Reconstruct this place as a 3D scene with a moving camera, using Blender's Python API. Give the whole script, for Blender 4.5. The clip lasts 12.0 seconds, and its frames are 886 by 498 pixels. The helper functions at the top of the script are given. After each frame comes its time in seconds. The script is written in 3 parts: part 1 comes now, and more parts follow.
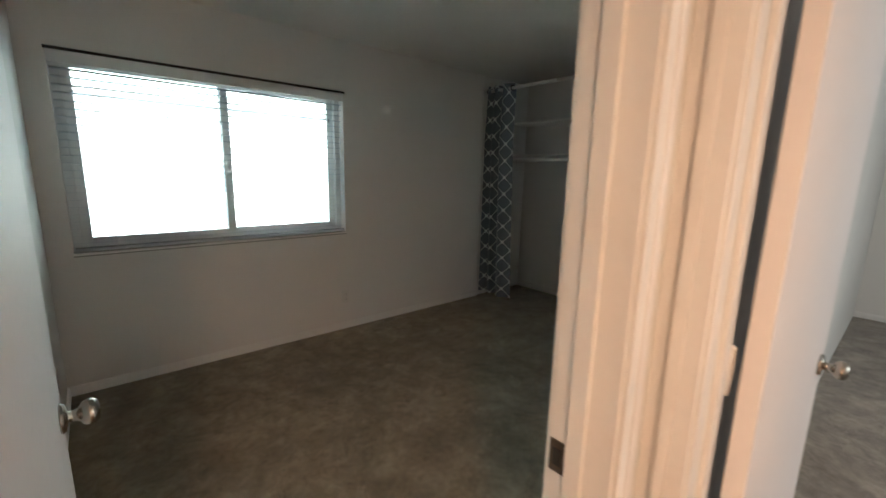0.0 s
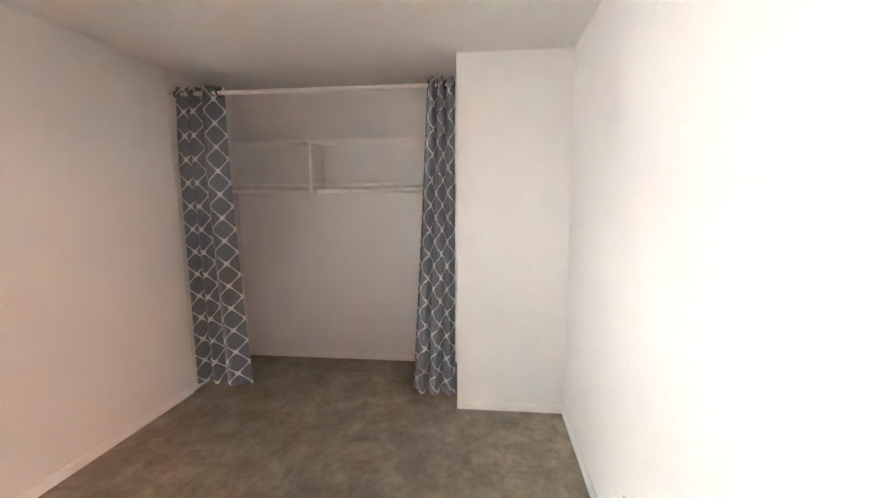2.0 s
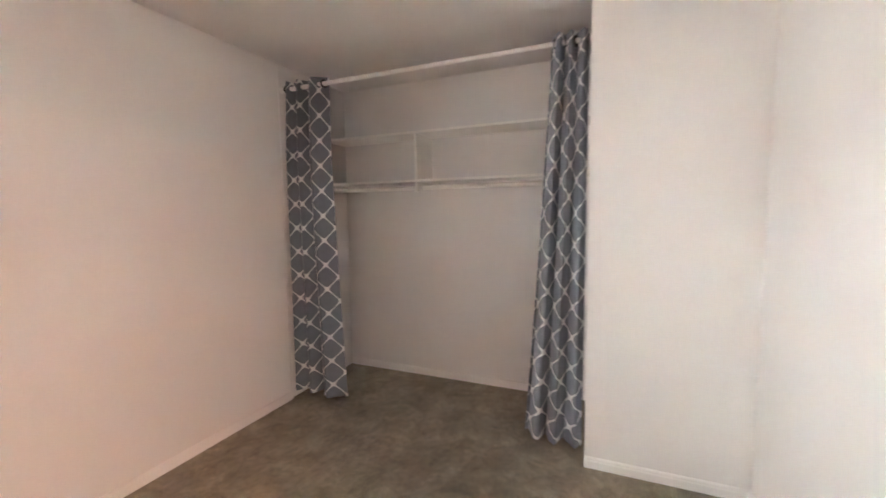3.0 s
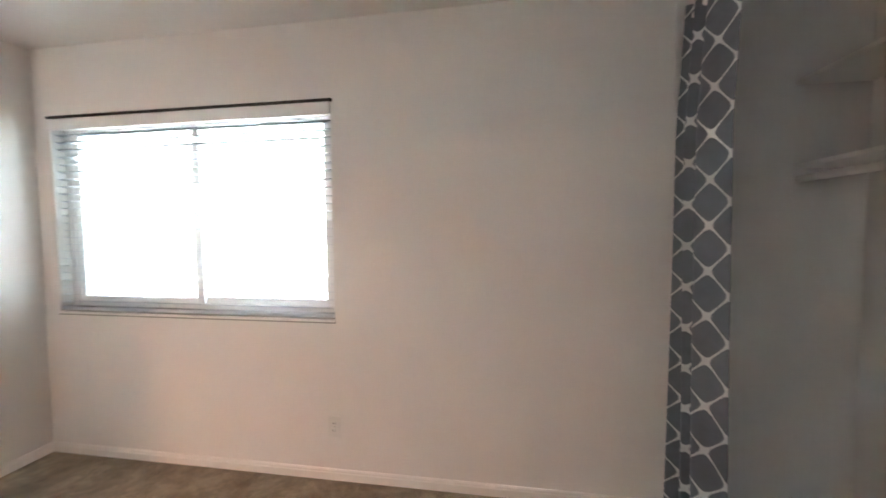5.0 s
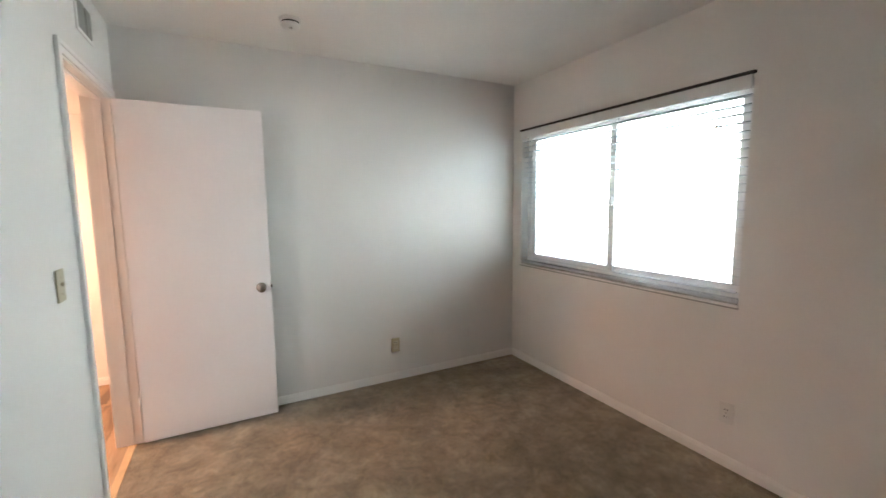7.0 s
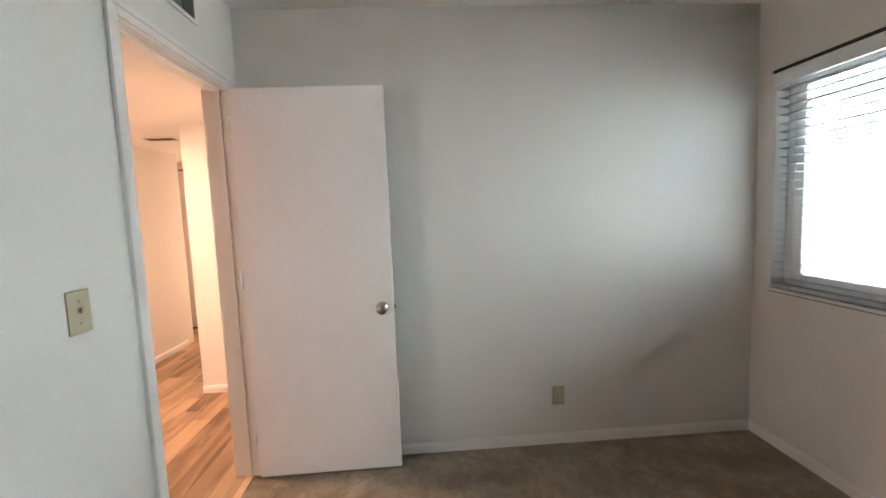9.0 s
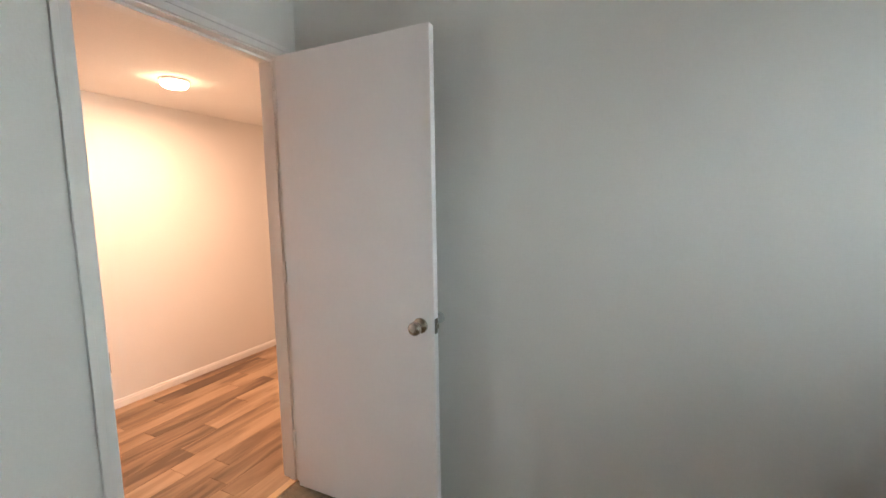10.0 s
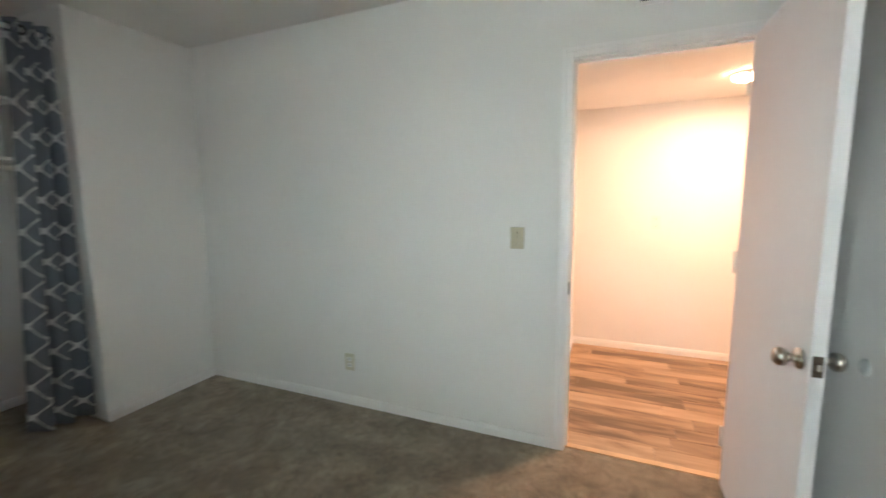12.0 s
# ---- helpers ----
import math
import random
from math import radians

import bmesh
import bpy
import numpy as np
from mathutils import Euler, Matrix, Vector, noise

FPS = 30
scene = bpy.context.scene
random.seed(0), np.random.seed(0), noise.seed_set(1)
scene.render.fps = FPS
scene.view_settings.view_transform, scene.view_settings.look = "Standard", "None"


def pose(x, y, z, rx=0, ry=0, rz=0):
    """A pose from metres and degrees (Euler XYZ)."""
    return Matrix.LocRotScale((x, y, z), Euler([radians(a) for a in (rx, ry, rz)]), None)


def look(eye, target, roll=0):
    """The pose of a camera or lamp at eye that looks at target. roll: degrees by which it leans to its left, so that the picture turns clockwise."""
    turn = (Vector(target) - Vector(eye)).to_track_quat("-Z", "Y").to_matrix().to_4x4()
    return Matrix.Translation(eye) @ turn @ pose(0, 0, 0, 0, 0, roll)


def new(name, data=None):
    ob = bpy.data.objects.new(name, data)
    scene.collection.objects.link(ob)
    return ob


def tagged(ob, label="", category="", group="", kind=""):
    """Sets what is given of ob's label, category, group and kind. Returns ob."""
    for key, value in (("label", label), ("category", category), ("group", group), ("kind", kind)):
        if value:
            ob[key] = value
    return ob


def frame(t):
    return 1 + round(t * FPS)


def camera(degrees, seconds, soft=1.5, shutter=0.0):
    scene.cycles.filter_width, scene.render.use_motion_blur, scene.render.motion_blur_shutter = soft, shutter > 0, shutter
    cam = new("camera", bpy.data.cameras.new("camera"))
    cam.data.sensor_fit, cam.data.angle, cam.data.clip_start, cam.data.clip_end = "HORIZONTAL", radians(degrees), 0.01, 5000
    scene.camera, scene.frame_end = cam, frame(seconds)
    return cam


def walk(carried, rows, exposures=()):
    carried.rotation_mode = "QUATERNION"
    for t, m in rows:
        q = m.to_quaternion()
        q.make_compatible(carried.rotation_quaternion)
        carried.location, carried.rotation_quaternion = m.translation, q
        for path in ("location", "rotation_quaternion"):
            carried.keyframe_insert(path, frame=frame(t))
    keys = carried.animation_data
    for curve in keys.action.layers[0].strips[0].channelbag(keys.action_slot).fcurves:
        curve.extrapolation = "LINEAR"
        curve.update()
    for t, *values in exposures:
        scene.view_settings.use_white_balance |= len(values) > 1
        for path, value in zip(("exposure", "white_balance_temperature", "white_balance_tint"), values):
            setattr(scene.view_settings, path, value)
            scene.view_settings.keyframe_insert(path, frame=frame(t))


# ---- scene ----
cam = camera(94.9, 12.0, soft=1.5, shutter=0.25)
PATH = [
    (0, (0.235, -0.389, 1.415), (1.52, 1.098, 1.045), 1.3),
    (0.2, (0.237, -0.246, 1.413), (1.518, 1.253, 1.079), 1.3),
    (0.5, (0.431, -0.063, 1.418), (1.784, 1.388, 1.169), 1.4),
    (0.6, (0.490, 0.007, 1.431), (1.902, 1.407, 1.212), 1.6),
    (0.8, (0.546, 0.117, 1.442), (2.076, 1.392, 1.254), 1.7),
    (1, (0.616, 0.254, 1.448), (2.311, 1.304, 1.29), 1.4),
    (1.5, (0.721, 0.441, 1.538), (2.659, 0.887, 1.328), -0.6),
    (2, (0.734, 0.543, 1.518), (2.706, 0.758, 1.265), -0.4),
    (2.5, (0.896, 0.589, 1.427), (2.872, 0.832, 1.239), -0.6),
    (2.7, (1.035, 0.592, 1.392), (2.98, 1.023, 1.218), -0.7),
    (4.3, (2.343, 0.779, 1.384), (3.057, 2.64, 1.215), -0.7),
    (4.6, (2.524, 0.798, 1.391), (2.826, 2.769, 1.231), -0.8),
    (5, (2.832, 0.816, 1.382), (2.495, 2.785, 1.27), -0.5),
    (5.5, (2.964, 0.689, 1.434), (2.049, 2.456, 1.233), -0.4),
    (6, (2.992, 0.618, 1.424), (1.647, 2.081, 1.197), -0.3),
    (6.5, (3.012, 0.599, 1.417), (1.424, 1.793, 1.189), -0.4),
    (6.8, (3.016, 0.577, 1.422), (1.315, 1.604, 1.198), -0.5),
    (7, (3.014, 0.557, 1.427), (1.25, 1.472, 1.203), -0.6),
    (7.2, (3.017, 0.549, 1.426), (1.213, 1.383, 1.204), -0.7),
    (8.8, (2.369, 0.848, 1.377), (0.394, 1.089, 1.174), -2.4),
    (9, (2.238, 0.914, 1.375), (0.249, 1.027, 1.194), -2.3),
    (9.5, (1.888, 1.153, 1.364), (-0.078, 0.836, 1.172), -1.4),
    (10, (1.509, 1.454, 1.366), (-0.29, 0.607, 1.147), -0.9),
    (10.5, (1.187, 1.654, 1.362), (-0.256, 0.288, 1.134), -0.4),
    (11, (0.877, 1.794, 1.362), (0.015, 0.008, 1.105), 0.1),
    (11.5, (0.7, 2.002, 1.393), (0.657, 0.023, 1.108), -0.2),
    (11.8, (0.675, 2.097, 1.399), (1.13, 0.17, 1.115), -0.9),
    (12, (0.655, 2.146, 1.364), (1.42, 0.315, 1.116), -0.6),
]
walk(cam, [(t, look(eye, target, roll)) for t, eye, target, roll in PATH],
     [(0.0, 2.8, 5850, -6), (0.6, 3.85, 5900, -5), (1.0, 4.5, 6000, -1), (1.5, 4.95, 6500, 10), (2.7, 5.05, 6700, 17),
      (4.5, 4.85, 6300, 11), (5.0, 4.6, 6150, 8), (5.5, 4.35, 6050, 6), (6.5, 4.05, 6150, 7), (7.2, 3.75, 6100, 5),
      (8.8, 3.55, 6150, 6), (10.0, 3.2, 6100, 4), (11.0, 2.9, 6100, 3), (11.5, 2.85, 6100, 3), (12.0, 3.5, 6100, 2)])

BACKDROP, SLAT_TILT = 2.2, -6.0

# ---- world, sun, large lights ----
world = bpy.data.worlds.new("sky")
scene.world = world
world.use_nodes = True
wn = world.node_tree
sky = wn.nodes.new("ShaderNodeTexSky")
sky.sky_type, sky.sun_disc = "NISHITA", False
sky.sun_elevation, sky.sun_rotation = radians(40), radians(153)
wn.links.new(sky.outputs[0], wn.nodes["Background"].inputs[0])
wn.nodes["Background"].inputs[1].default_value = 0.12


def lamp(name, kind, energy, colour, m):
    data = bpy.data.lights.new(name, kind)
    data.energy, data.color = energy, colour
    ob = new(name, data)
    ob.matrix_world = m
    return ob


sun = lamp("sun", "SUN", 5.0, (1, 0.95, 0.86), look((0, 0, 0), (-0.35, 0.68, -0.64)))
sun.data.angle = radians(0.5)
HALL_LAMP = (-0.08, -1.03, 2.12)
hall_light = lamp("hall_lamp_disc", "AREA", 3.6, (1.0, 0.55, 0.35), pose(HALL_LAMP[0], HALL_LAMP[1], 2.062))
hall_light.data.shape, hall_light.data.size = "DISK", 0.13
east_sky = lamp("east_window_sky", "AREA", 4.8, (1.0, 0.93, 0.92), look((3.1, -3.42, 1.5), (3.1, 0, 1.2)))
east_sky.data.shape, east_sky.data.size, east_sky.data.size_y = "RECTANGLE", 1.6, 1.1


# added fill lamp, out of view, to brighten the far part of the hall
end_fill = lamp("hall_end_fill", "AREA", 1.4, (1.0, 0.58, 0.35), look((-3.14, -1.40, 1.05), (0, -1.40, 1.05)))
end_fill.data.shape, end_fill.data.size, end_fill.data.size_y = "RECTANGLE", 0.8, 1.8


# ---- materials ----
def material(name, colour, rough=0.6, metal=0.0, vary=0.06, scale=3.0, grain=0.0, grain_scale=300.0, bump=0.0, per_object=0.0):
    """A surface with slow and fine variation of its colour, and fine relief."""
    m = bpy.data.materials.new(name)
    m.use_nodes = True
    t = m.node_tree
    b = t.nodes["Principled BSDF"]
    b.inputs["Roughness"].default_value, b.inputs["Metallic"].default_value = rough, metal
    co = t.nodes.new("ShaderNodeTexCoord")
    slow = t.nodes.new("ShaderNodeTexNoise")
    slow.inputs["Scale"].default_value, slow.inputs["Detail"].default_value = scale, 4
    fine = t.nodes.new("ShaderNodeTexNoise")
    fine.inputs["Scale"].default_value, fine.inputs["Detail"].default_value = grain_scale, 2
    for n in (slow, fine):
        t.links.new(co.outputs["Object"], n.inputs["Vector"])

    def spread(socket, amount):
        n = t.nodes.new("ShaderNodeMapRange")
        n.inputs["From Min"].default_value, n.inputs["From Max"].default_value = 0.25, 0.75
        n.inputs["To Min"].default_value, n.inputs["To Max"].default_value = 1 - amount, 1 + amount
        t.links.new(socket, n.inputs["Value"])
        return n.outputs[0]

    def times(a, c):
        n = t.nodes.new("ShaderNodeMath")
        n.operation = "MULTIPLY"
        t.links.new(a, n.inputs[0])
        t.links.new(c, n.inputs[1])
        return n.outputs[0]

    value = times(spread(slow.outputs[0], vary), spread(fine.outputs[0], grain))
    if per_object:
        info = t.nodes.new("ShaderNodeObjectInfo")
        n = t.nodes.new("ShaderNodeMapRange")
        n.inputs["To Min"].default_value, n.inputs["To Max"].default_value = 1 - per_object, 1 + per_object
        t.links.new(info.outputs["Random"], n.inputs["Value"])
        value = times(value, n.outputs[0])
    mix = t.nodes.new("ShaderNodeVectorMath")
    mix.operation = "SCALE"
    mix.inputs[0].default_value = colour
    t.links.new(value, mix.inputs["Scale"])
    t.links.new(mix.outputs[0], b.inputs["Base Color"])
    if bump:
        n = t.nodes.new("ShaderNodeBump")
        n.inputs["Strength"].default_value, n.inputs["Distance"].default_value = bump, 0.004
        t.links.new(fine.outputs[0], n.inputs["Height"])
        t.links.new(n.outputs[0], b.inputs["Normal"])
    return m


WALL = material("wall_paint", (0.81, 0.79, 0.765), 0.75, vary=0.02, scale=1.6, grain=0.015, grain_scale=120, bump=0.12)
CEIL = material("ceiling_paint", (0.84, 0.82, 0.79), 0.8, vary=0.025, scale=2, grain=0.02, grain_scale=90, bump=0.25)
TRIM = material("gloss_white_paint", (0.85, 0.83, 0.81), 0.35, vary=0.03, scale=4, grain=0.01, grain_scale=60, bump=0.06)
DOOR = material("door_paint", (0.90, 0.86, 0.86), 0.6, vary=0.02, scale=3, grain=0.01, grain_scale=50, bump=0.05)
VINYL = material("window_vinyl", (0.86, 0.86, 0.86), 0.4, vary=0.02)
SHELF = material("shelf_paint", (0.92, 0.90, 0.85), 0.4, vary=0.03, scale=5, bump=0.05)
BEIGE = material("almond_plastic", (0.50, 0.44, 0.30), 0.4, vary=0.03)
BEIGE_PALE = material("pale_almond_plastic", (0.62, 0.58, 0.45), 0.4, vary=0.03)
WHITE_PLASTIC = material("white_plastic", (0.76, 0.75, 0.72), 0.4, vary=0.03)
DARK = material("dark_slot", (0.03, 0.028, 0.025), 0.7)
NICKEL = material("satin_nickel", (0.46, 0.42, 0.37), 0.24, metal=1.0, vary=0.08, scale=40)
BRONZE = material("dark_strike_steel", (0.16, 0.12, 0.09), 0.35, metal=1.0, vary=0.15, scale=60)
STRIP = material("threshold_oak", (0.62, 0.42, 0.24), 0.4, vary=0.1, scale=12, grain=0.08)
GREY_METAL = material("grey_register_paint", (0.40, 0.39, 0.37), 0.5, vary=0.05)
CONCRETE = material("yard_concrete", (0.42, 0.40, 0.37), 0.85, vary=0.12, scale=1.2, grain=0.1, grain_scale=80)
STUCCO = material("pale_stucco", (0.74, 0.77, 0.76), 0.9, vary=0.08, scale=1.0, grain=0.06, grain_scale=60, bump=0.3)
RUBBER = material("clear_bumper_plastic", (0.62, 0.64, 0.63), 0.15, vary=0.03)


def carpet_material(name, colour):
    """Worn cut pile: blotches where feet have turned the pile, tufts, and fine fibre."""
    m = material(name, colour, 0.95, vary=0.20, scale=5.5, grain=0.34, grain_scale=420, bump=0.9)
    t = m.node_tree
    b = t.nodes["Principled BSDF"]
    co = t.nodes.new("ShaderNodeTexCoord")
    for scale, low, high in ((1.7, 0.78, 1.16), (6.0, 0.74, 1.24), (24.0, 0.80, 1.20)):
        n = t.nodes.new("ShaderNodeTexNoise")
        n.inputs["Scale"].default_value, n.inputs["Detail"].default_value, n.inputs["Roughness"].default_value = scale, 6, 0.65
        n.inputs["Distortion"].default_value = 0.6
        t.links.new(co.outputs["Object"], n.inputs["Vector"])
        r = t.nodes.new("ShaderNodeMapRange")
        r.inputs["From Min"].default_value, r.inputs["From Max"].default_value = 0.35, 0.65
        r.inputs["To Min"].default_value, r.inputs["To Max"].default_value = low, high
        t.links.new(n.outputs[0], r.inputs["Value"])
        s = t.nodes.new("ShaderNodeVectorMath")
        s.operation = "SCALE"
        t.links.new(b.inputs["Base Color"].links[0].from_socket, s.inputs[0])
        t.links.new(r.outputs[0], s.inputs["Scale"])
        t.links.new(s.outputs[0], b.inputs["Base Color"])
    b.inputs["Sheen Weight"].default_value = 0.25
    return m


CARPET = carpet_material("brown_carpet_pile", (0.275, 0.222, 0.15))
CARPET_EAST = carpet_material("taupe_carpet_pile", (0.30, 0.26, 0.22))


def wood_material():
    """Laminate board: long streaks along x, a tone of its own for each board."""
    m = bpy.data.materials.new("laminate_oak")
    m.use_nodes = True
    t = m.node_tree
    b = t.nodes["Principled BSDF"]
    b.inputs["Roughness"].default_value = 0.38
    co, info = t.nodes.new("ShaderNodeTexCoord"), t.nodes.new("ShaderNodeObjectInfo")
    shift = t.nodes.new("ShaderNodeVectorMath")
    shift.operation = "MULTIPLY_ADD"
    shift.inputs[1].default_value = (37, 19, 11)
    comb = t.nodes.new("ShaderNodeCombineXYZ")
    for i in range(3):
        t.links.new(info.outputs["Random"], comb.inputs[i])
    t.links.new(comb.outputs[0], shift.inputs[0])
    t.links.new(co.outputs["Object"], shift.inputs[2])
    stretch = t.nodes.new("ShaderNodeMapping")
    stretch.inputs["Scale"].default_value = (1.5, 10, 1)
    t.links.new(shift.outputs[0], stretch.inputs["Vector"])
    n = t.nodes.new("ShaderNodeTexNoise")
    n.inputs["Scale"].default_value, n.inputs["Detail"].default_value, n.inputs["Distortion"].default_value = 1.2, 7, 0.7
    t.links.new(stretch.outputs[0], n.inputs["Vector"])
    add = t.nodes.new("ShaderNodeMath")
    add.operation = "MULTIPLY_ADD"
    add.inputs[1].default_value, add.inputs[2].default_value = 0.36, -0.18
    t.links.new(info.outputs["Random"], add.inputs[0])
    tot = t.nodes.new("ShaderNodeMath")
    t.links.new(n.outputs[0], tot.inputs[0])
    t.links.new(add.outputs[0], tot.inputs[1])
    ramp = t.nodes.new("ShaderNodeValToRGB")
    e = ramp.color_ramp.elements
    e[0].position, e[0].color = 0.30, (0.13, 0.075, 0.042, 1)
    e[1].position, e[1].color = 0.72, (0.47, 0.32, 0.20, 1)
    e.new(0.5).color = (0.32, 0.205, 0.12, 1)
    t.links.new(tot.outputs[0], ramp.inputs[0])
    t.links.new(ramp.outputs[0], b.inputs["Base Color"])
    return m


OAK = wood_material()


def curtain_material():
    """Grey cloth printed with a white trellis of ogee cells, in the cloth's own metres."""
    m = bpy.data.materials.new("grey_trellis_cloth")
    m.use_nodes = True
    t = m.node_tree
    b = t.nodes["Principled BSDF"]
    b.inputs["Roughness"].default_value = 0.9
    b.inputs["Sheen Weight"].default_value = 0.2
    uv = t.nodes.new("ShaderNodeUVMap")
    sep = t.nodes.new("ShaderNodeSeparateXYZ")
    t.links.new(uv.outputs[0], sep.inputs[0])

    def op(kind, a, c=None, d=None):
        n = t.nodes.new("ShaderNodeMath")
        n.operation = kind
        for i, s in enumerate((a, c, d)):
            if isinstance(s, (int, float)):
                n.inputs[i].default_value = s
            elif s is not None:
                t.links.new(s, n.inputs[i])
        return n.outputs[0]

    ragged = t.nodes.new("ShaderNodeTexNoise")
    ragged.inputs["Scale"].default_value = 130
    t.links.new(uv.outputs[0], ragged.inputs["Vector"])
    q = op("MULTIPLY", sep.outputs[1], 2 * math.pi / 0.172)
    p = op("MULTIPLY", sep.outputs[0], 2 * math.pi / 0.185)
    f = op("ABSOLUTE", op("ADD", op("COSINE", p), op("COSINE", q)))
    f = op("ADD", f, op("MULTIPLY", op("SUBTRACT", ragged.outputs[0], 0.5), 0.22))
    line = t.nodes.new("ShaderNodeMapRange")
    line.inputs["From Min"].default_value, line.inputs["From Max"].default_value = 0.11, 0.20
    line.inputs["To Min"].default_value, line.inputs["To Max"].default_value = 1, 0
    t.links.new(f, line.inputs["Value"])
    weave = t.nodes.new("ShaderNodeTexNoise")
    weave.inputs["Scale"].default_value, weave.inputs["Detail"].default_value = 18, 5
    t.links.new(uv.outputs[0], weave.inputs["Vector"])
    grey = t.nodes.new("ShaderNodeMix")
    grey.data_type = "RGBA"
    grey.inputs[6].default_value, grey.inputs[7].default_value = (0.125, 0.142, 0.165, 1), (0.195, 0.215, 0.245, 1)
    t.links.new(weave.outputs[0], grey.inputs[0])
    mix = t.nodes.new("ShaderNodeMix")
    mix.data_type = "RGBA"
    mix.inputs[7].default_value = (0.80, 0.82, 0.80, 1)
    t.links.new(line.outputs[0], mix.inputs[0])
    t.links.new(grey.outputs[2], mix.inputs[6])
    t.links.new(mix.outputs[2], b.inputs["Base Color"])
    bump = t.nodes.new("ShaderNodeBump")
    bump.inputs["Strength"].default_value, bump.inputs["Distance"].default_value = 0.3, 0.003
    t.links.new(weave.outputs[0], bump.inputs["Height"])
    t.links.new(bump.outputs[0], b.inputs["Normal"])
    return m


CLOTH = curtain_material()


def slat_material():
    m = material("white_slat", (0.80, 0.80, 0.80), 0.45, vary=0.02)
    t = m.node_tree
    glow = t.nodes.new("ShaderNodeBsdfTranslucent")
    glow.inputs[0].default_value = (0.75, 0.77, 0.80, 1)
    mix = t.nodes.new("ShaderNodeMixShader")
    mix.inputs[0].default_value = 0.65
    out = t.nodes["Material Output"]
    t.links.new(t.nodes["Principled BSDF"].outputs[0], mix.inputs[1])
    t.links.new(glow.outputs[0], mix.inputs[2])
    t.links.new(mix.outputs[0], out.inputs[0])
    return m


SLAT = slat_material()
GLASS = bpy.data.materials.new("window_glass")
GLASS.use_nodes = True
g = GLASS.node_tree.nodes["Principled BSDF"]
g.inputs["Transmission Weight"].default_value, g.inputs["Roughness"].default_value, g.inputs["IOR"].default_value = 1.0, 0.0, 1.45


def emitter(name, colour, strength):
    m = bpy.data.materials.new(name)
    m.use_nodes = True
    b = m.node_tree.nodes["Principled BSDF"]
    b.inputs["Base Color"].default_value = (0.8, 0.8, 0.8, 1)
    b.inputs["Emission Color"].default_value = (*colour, 1)
    b.inputs["Emission Strength"].default_value = strength
    return m


LAMP_GLOW = emitter("lamp_diffuser", (1.0, 0.62, 0.36), 5.0)


def backdrop_material():
    """Bright hazy sky, a little bluer higher up, with soft cloud."""
    m = emitter("hazy_sky_backdrop", (1, 1, 1), BACKDROP)
    t = m.node_tree
    b = t.nodes["Principled BSDF"]
    b.inputs["Base Color"].default_value = (0, 0, 0, 1)
    co = t.nodes.new("ShaderNodeTexCoord")
    n = t.nodes.new("ShaderNodeTexNoise")
    n.inputs["Scale"].default_value, n.inputs["Detail"].default_value = 0.5, 4
    t.links.new(co.outputs["Object"], n.inputs["Vector"])
    ramp = t.nodes.new("ShaderNodeValToRGB")
    e = ramp.color_ramp.elements
    e[0].position, e[0].color = 0.3, (0.80, 0.98, 0.97, 1)
    e[1].position, e[1].color = 0.7, (0.95, 1.0, 0.97, 1)
    t.links.new(n.outputs[0], ramp.inputs[0])
    t.links.new(ramp.outputs[0], b.inputs["Emission Color"])
    return m


BACKDROP_MAT = backdrop_material()


# ---- mesh helpers ----
def add_box(bm, x0, y0, z0, x1, y1, z1, bevel=0.0):
    vs = bmesh.ops.create_cube(bm, size=1)["verts"]
    for v in vs:
        v.co = Vector(((v.co.x + 0.5) * (x1 - x0) + x0, (v.co.y + 0.5) * (y1 - y0) + y0, (v.co.z + 0.5) * (z1 - z0) + z0))
    if bevel:
        bmesh.ops.bevel(bm, geom=list({e for v in vs for e in v.link_edges}), offset=bevel, segments=2, affect="EDGES", profile=0.6)
    return bm


def boxes(*rows, bevel=0.0):
    bm = bmesh.new()
    for r in rows:
        add_box(bm, *r, bevel=bevel)
    return bm


def add_lathe(bm, profile, m, steps=28):
    """A turned body: (radius, along) rows spun round the z axis, then moved by m."""
    rings = []
    for r, h in profile:
        rings.append([bm.verts.new(m @ Vector((r * math.cos(2 * math.pi * i / steps), r * math.sin(2 * math.pi * i / steps), h))) for i in range(steps)])
    for a, b in zip(rings, rings[1:]):
        for i in range(steps):
            bm.faces.new((a[i], a[(i + 1) % steps], b[(i + 1) % steps], b[i])).smooth = True
    bm.faces.new(rings[0][::-1])
    bm.faces.new(rings[-1])
    return bm


def lathe(profile, m=Matrix(), steps=28):
    return add_lathe(bmesh.new(), profile, m, steps)


def mesh_object(name, bm, mat):
    me = bpy.data.meshes.new(name)
    bmesh.ops.recalc_face_normals(bm, faces=bm.faces)
    bm.to_mesh(me)
    bm.free()
    me.materials.append(mat)
    return new(name, me)


def part(name, bm, mat, parent, label=""):
    ob = mesh_object(name, bm, mat)
    ob.parent = parent
    return tagged(ob, label)


def setting(name, bm, mat, label, category):
    return tagged(mesh_object(name, bm, mat), label, category, kind="structure")


def thing(name, label, category, m=Matrix(), group="", kind=""):
    ob = new(name)
    ob.empty_display_size = 0.1
    ob.matrix_world = m
    return tagged(ob, label, category, group, kind)


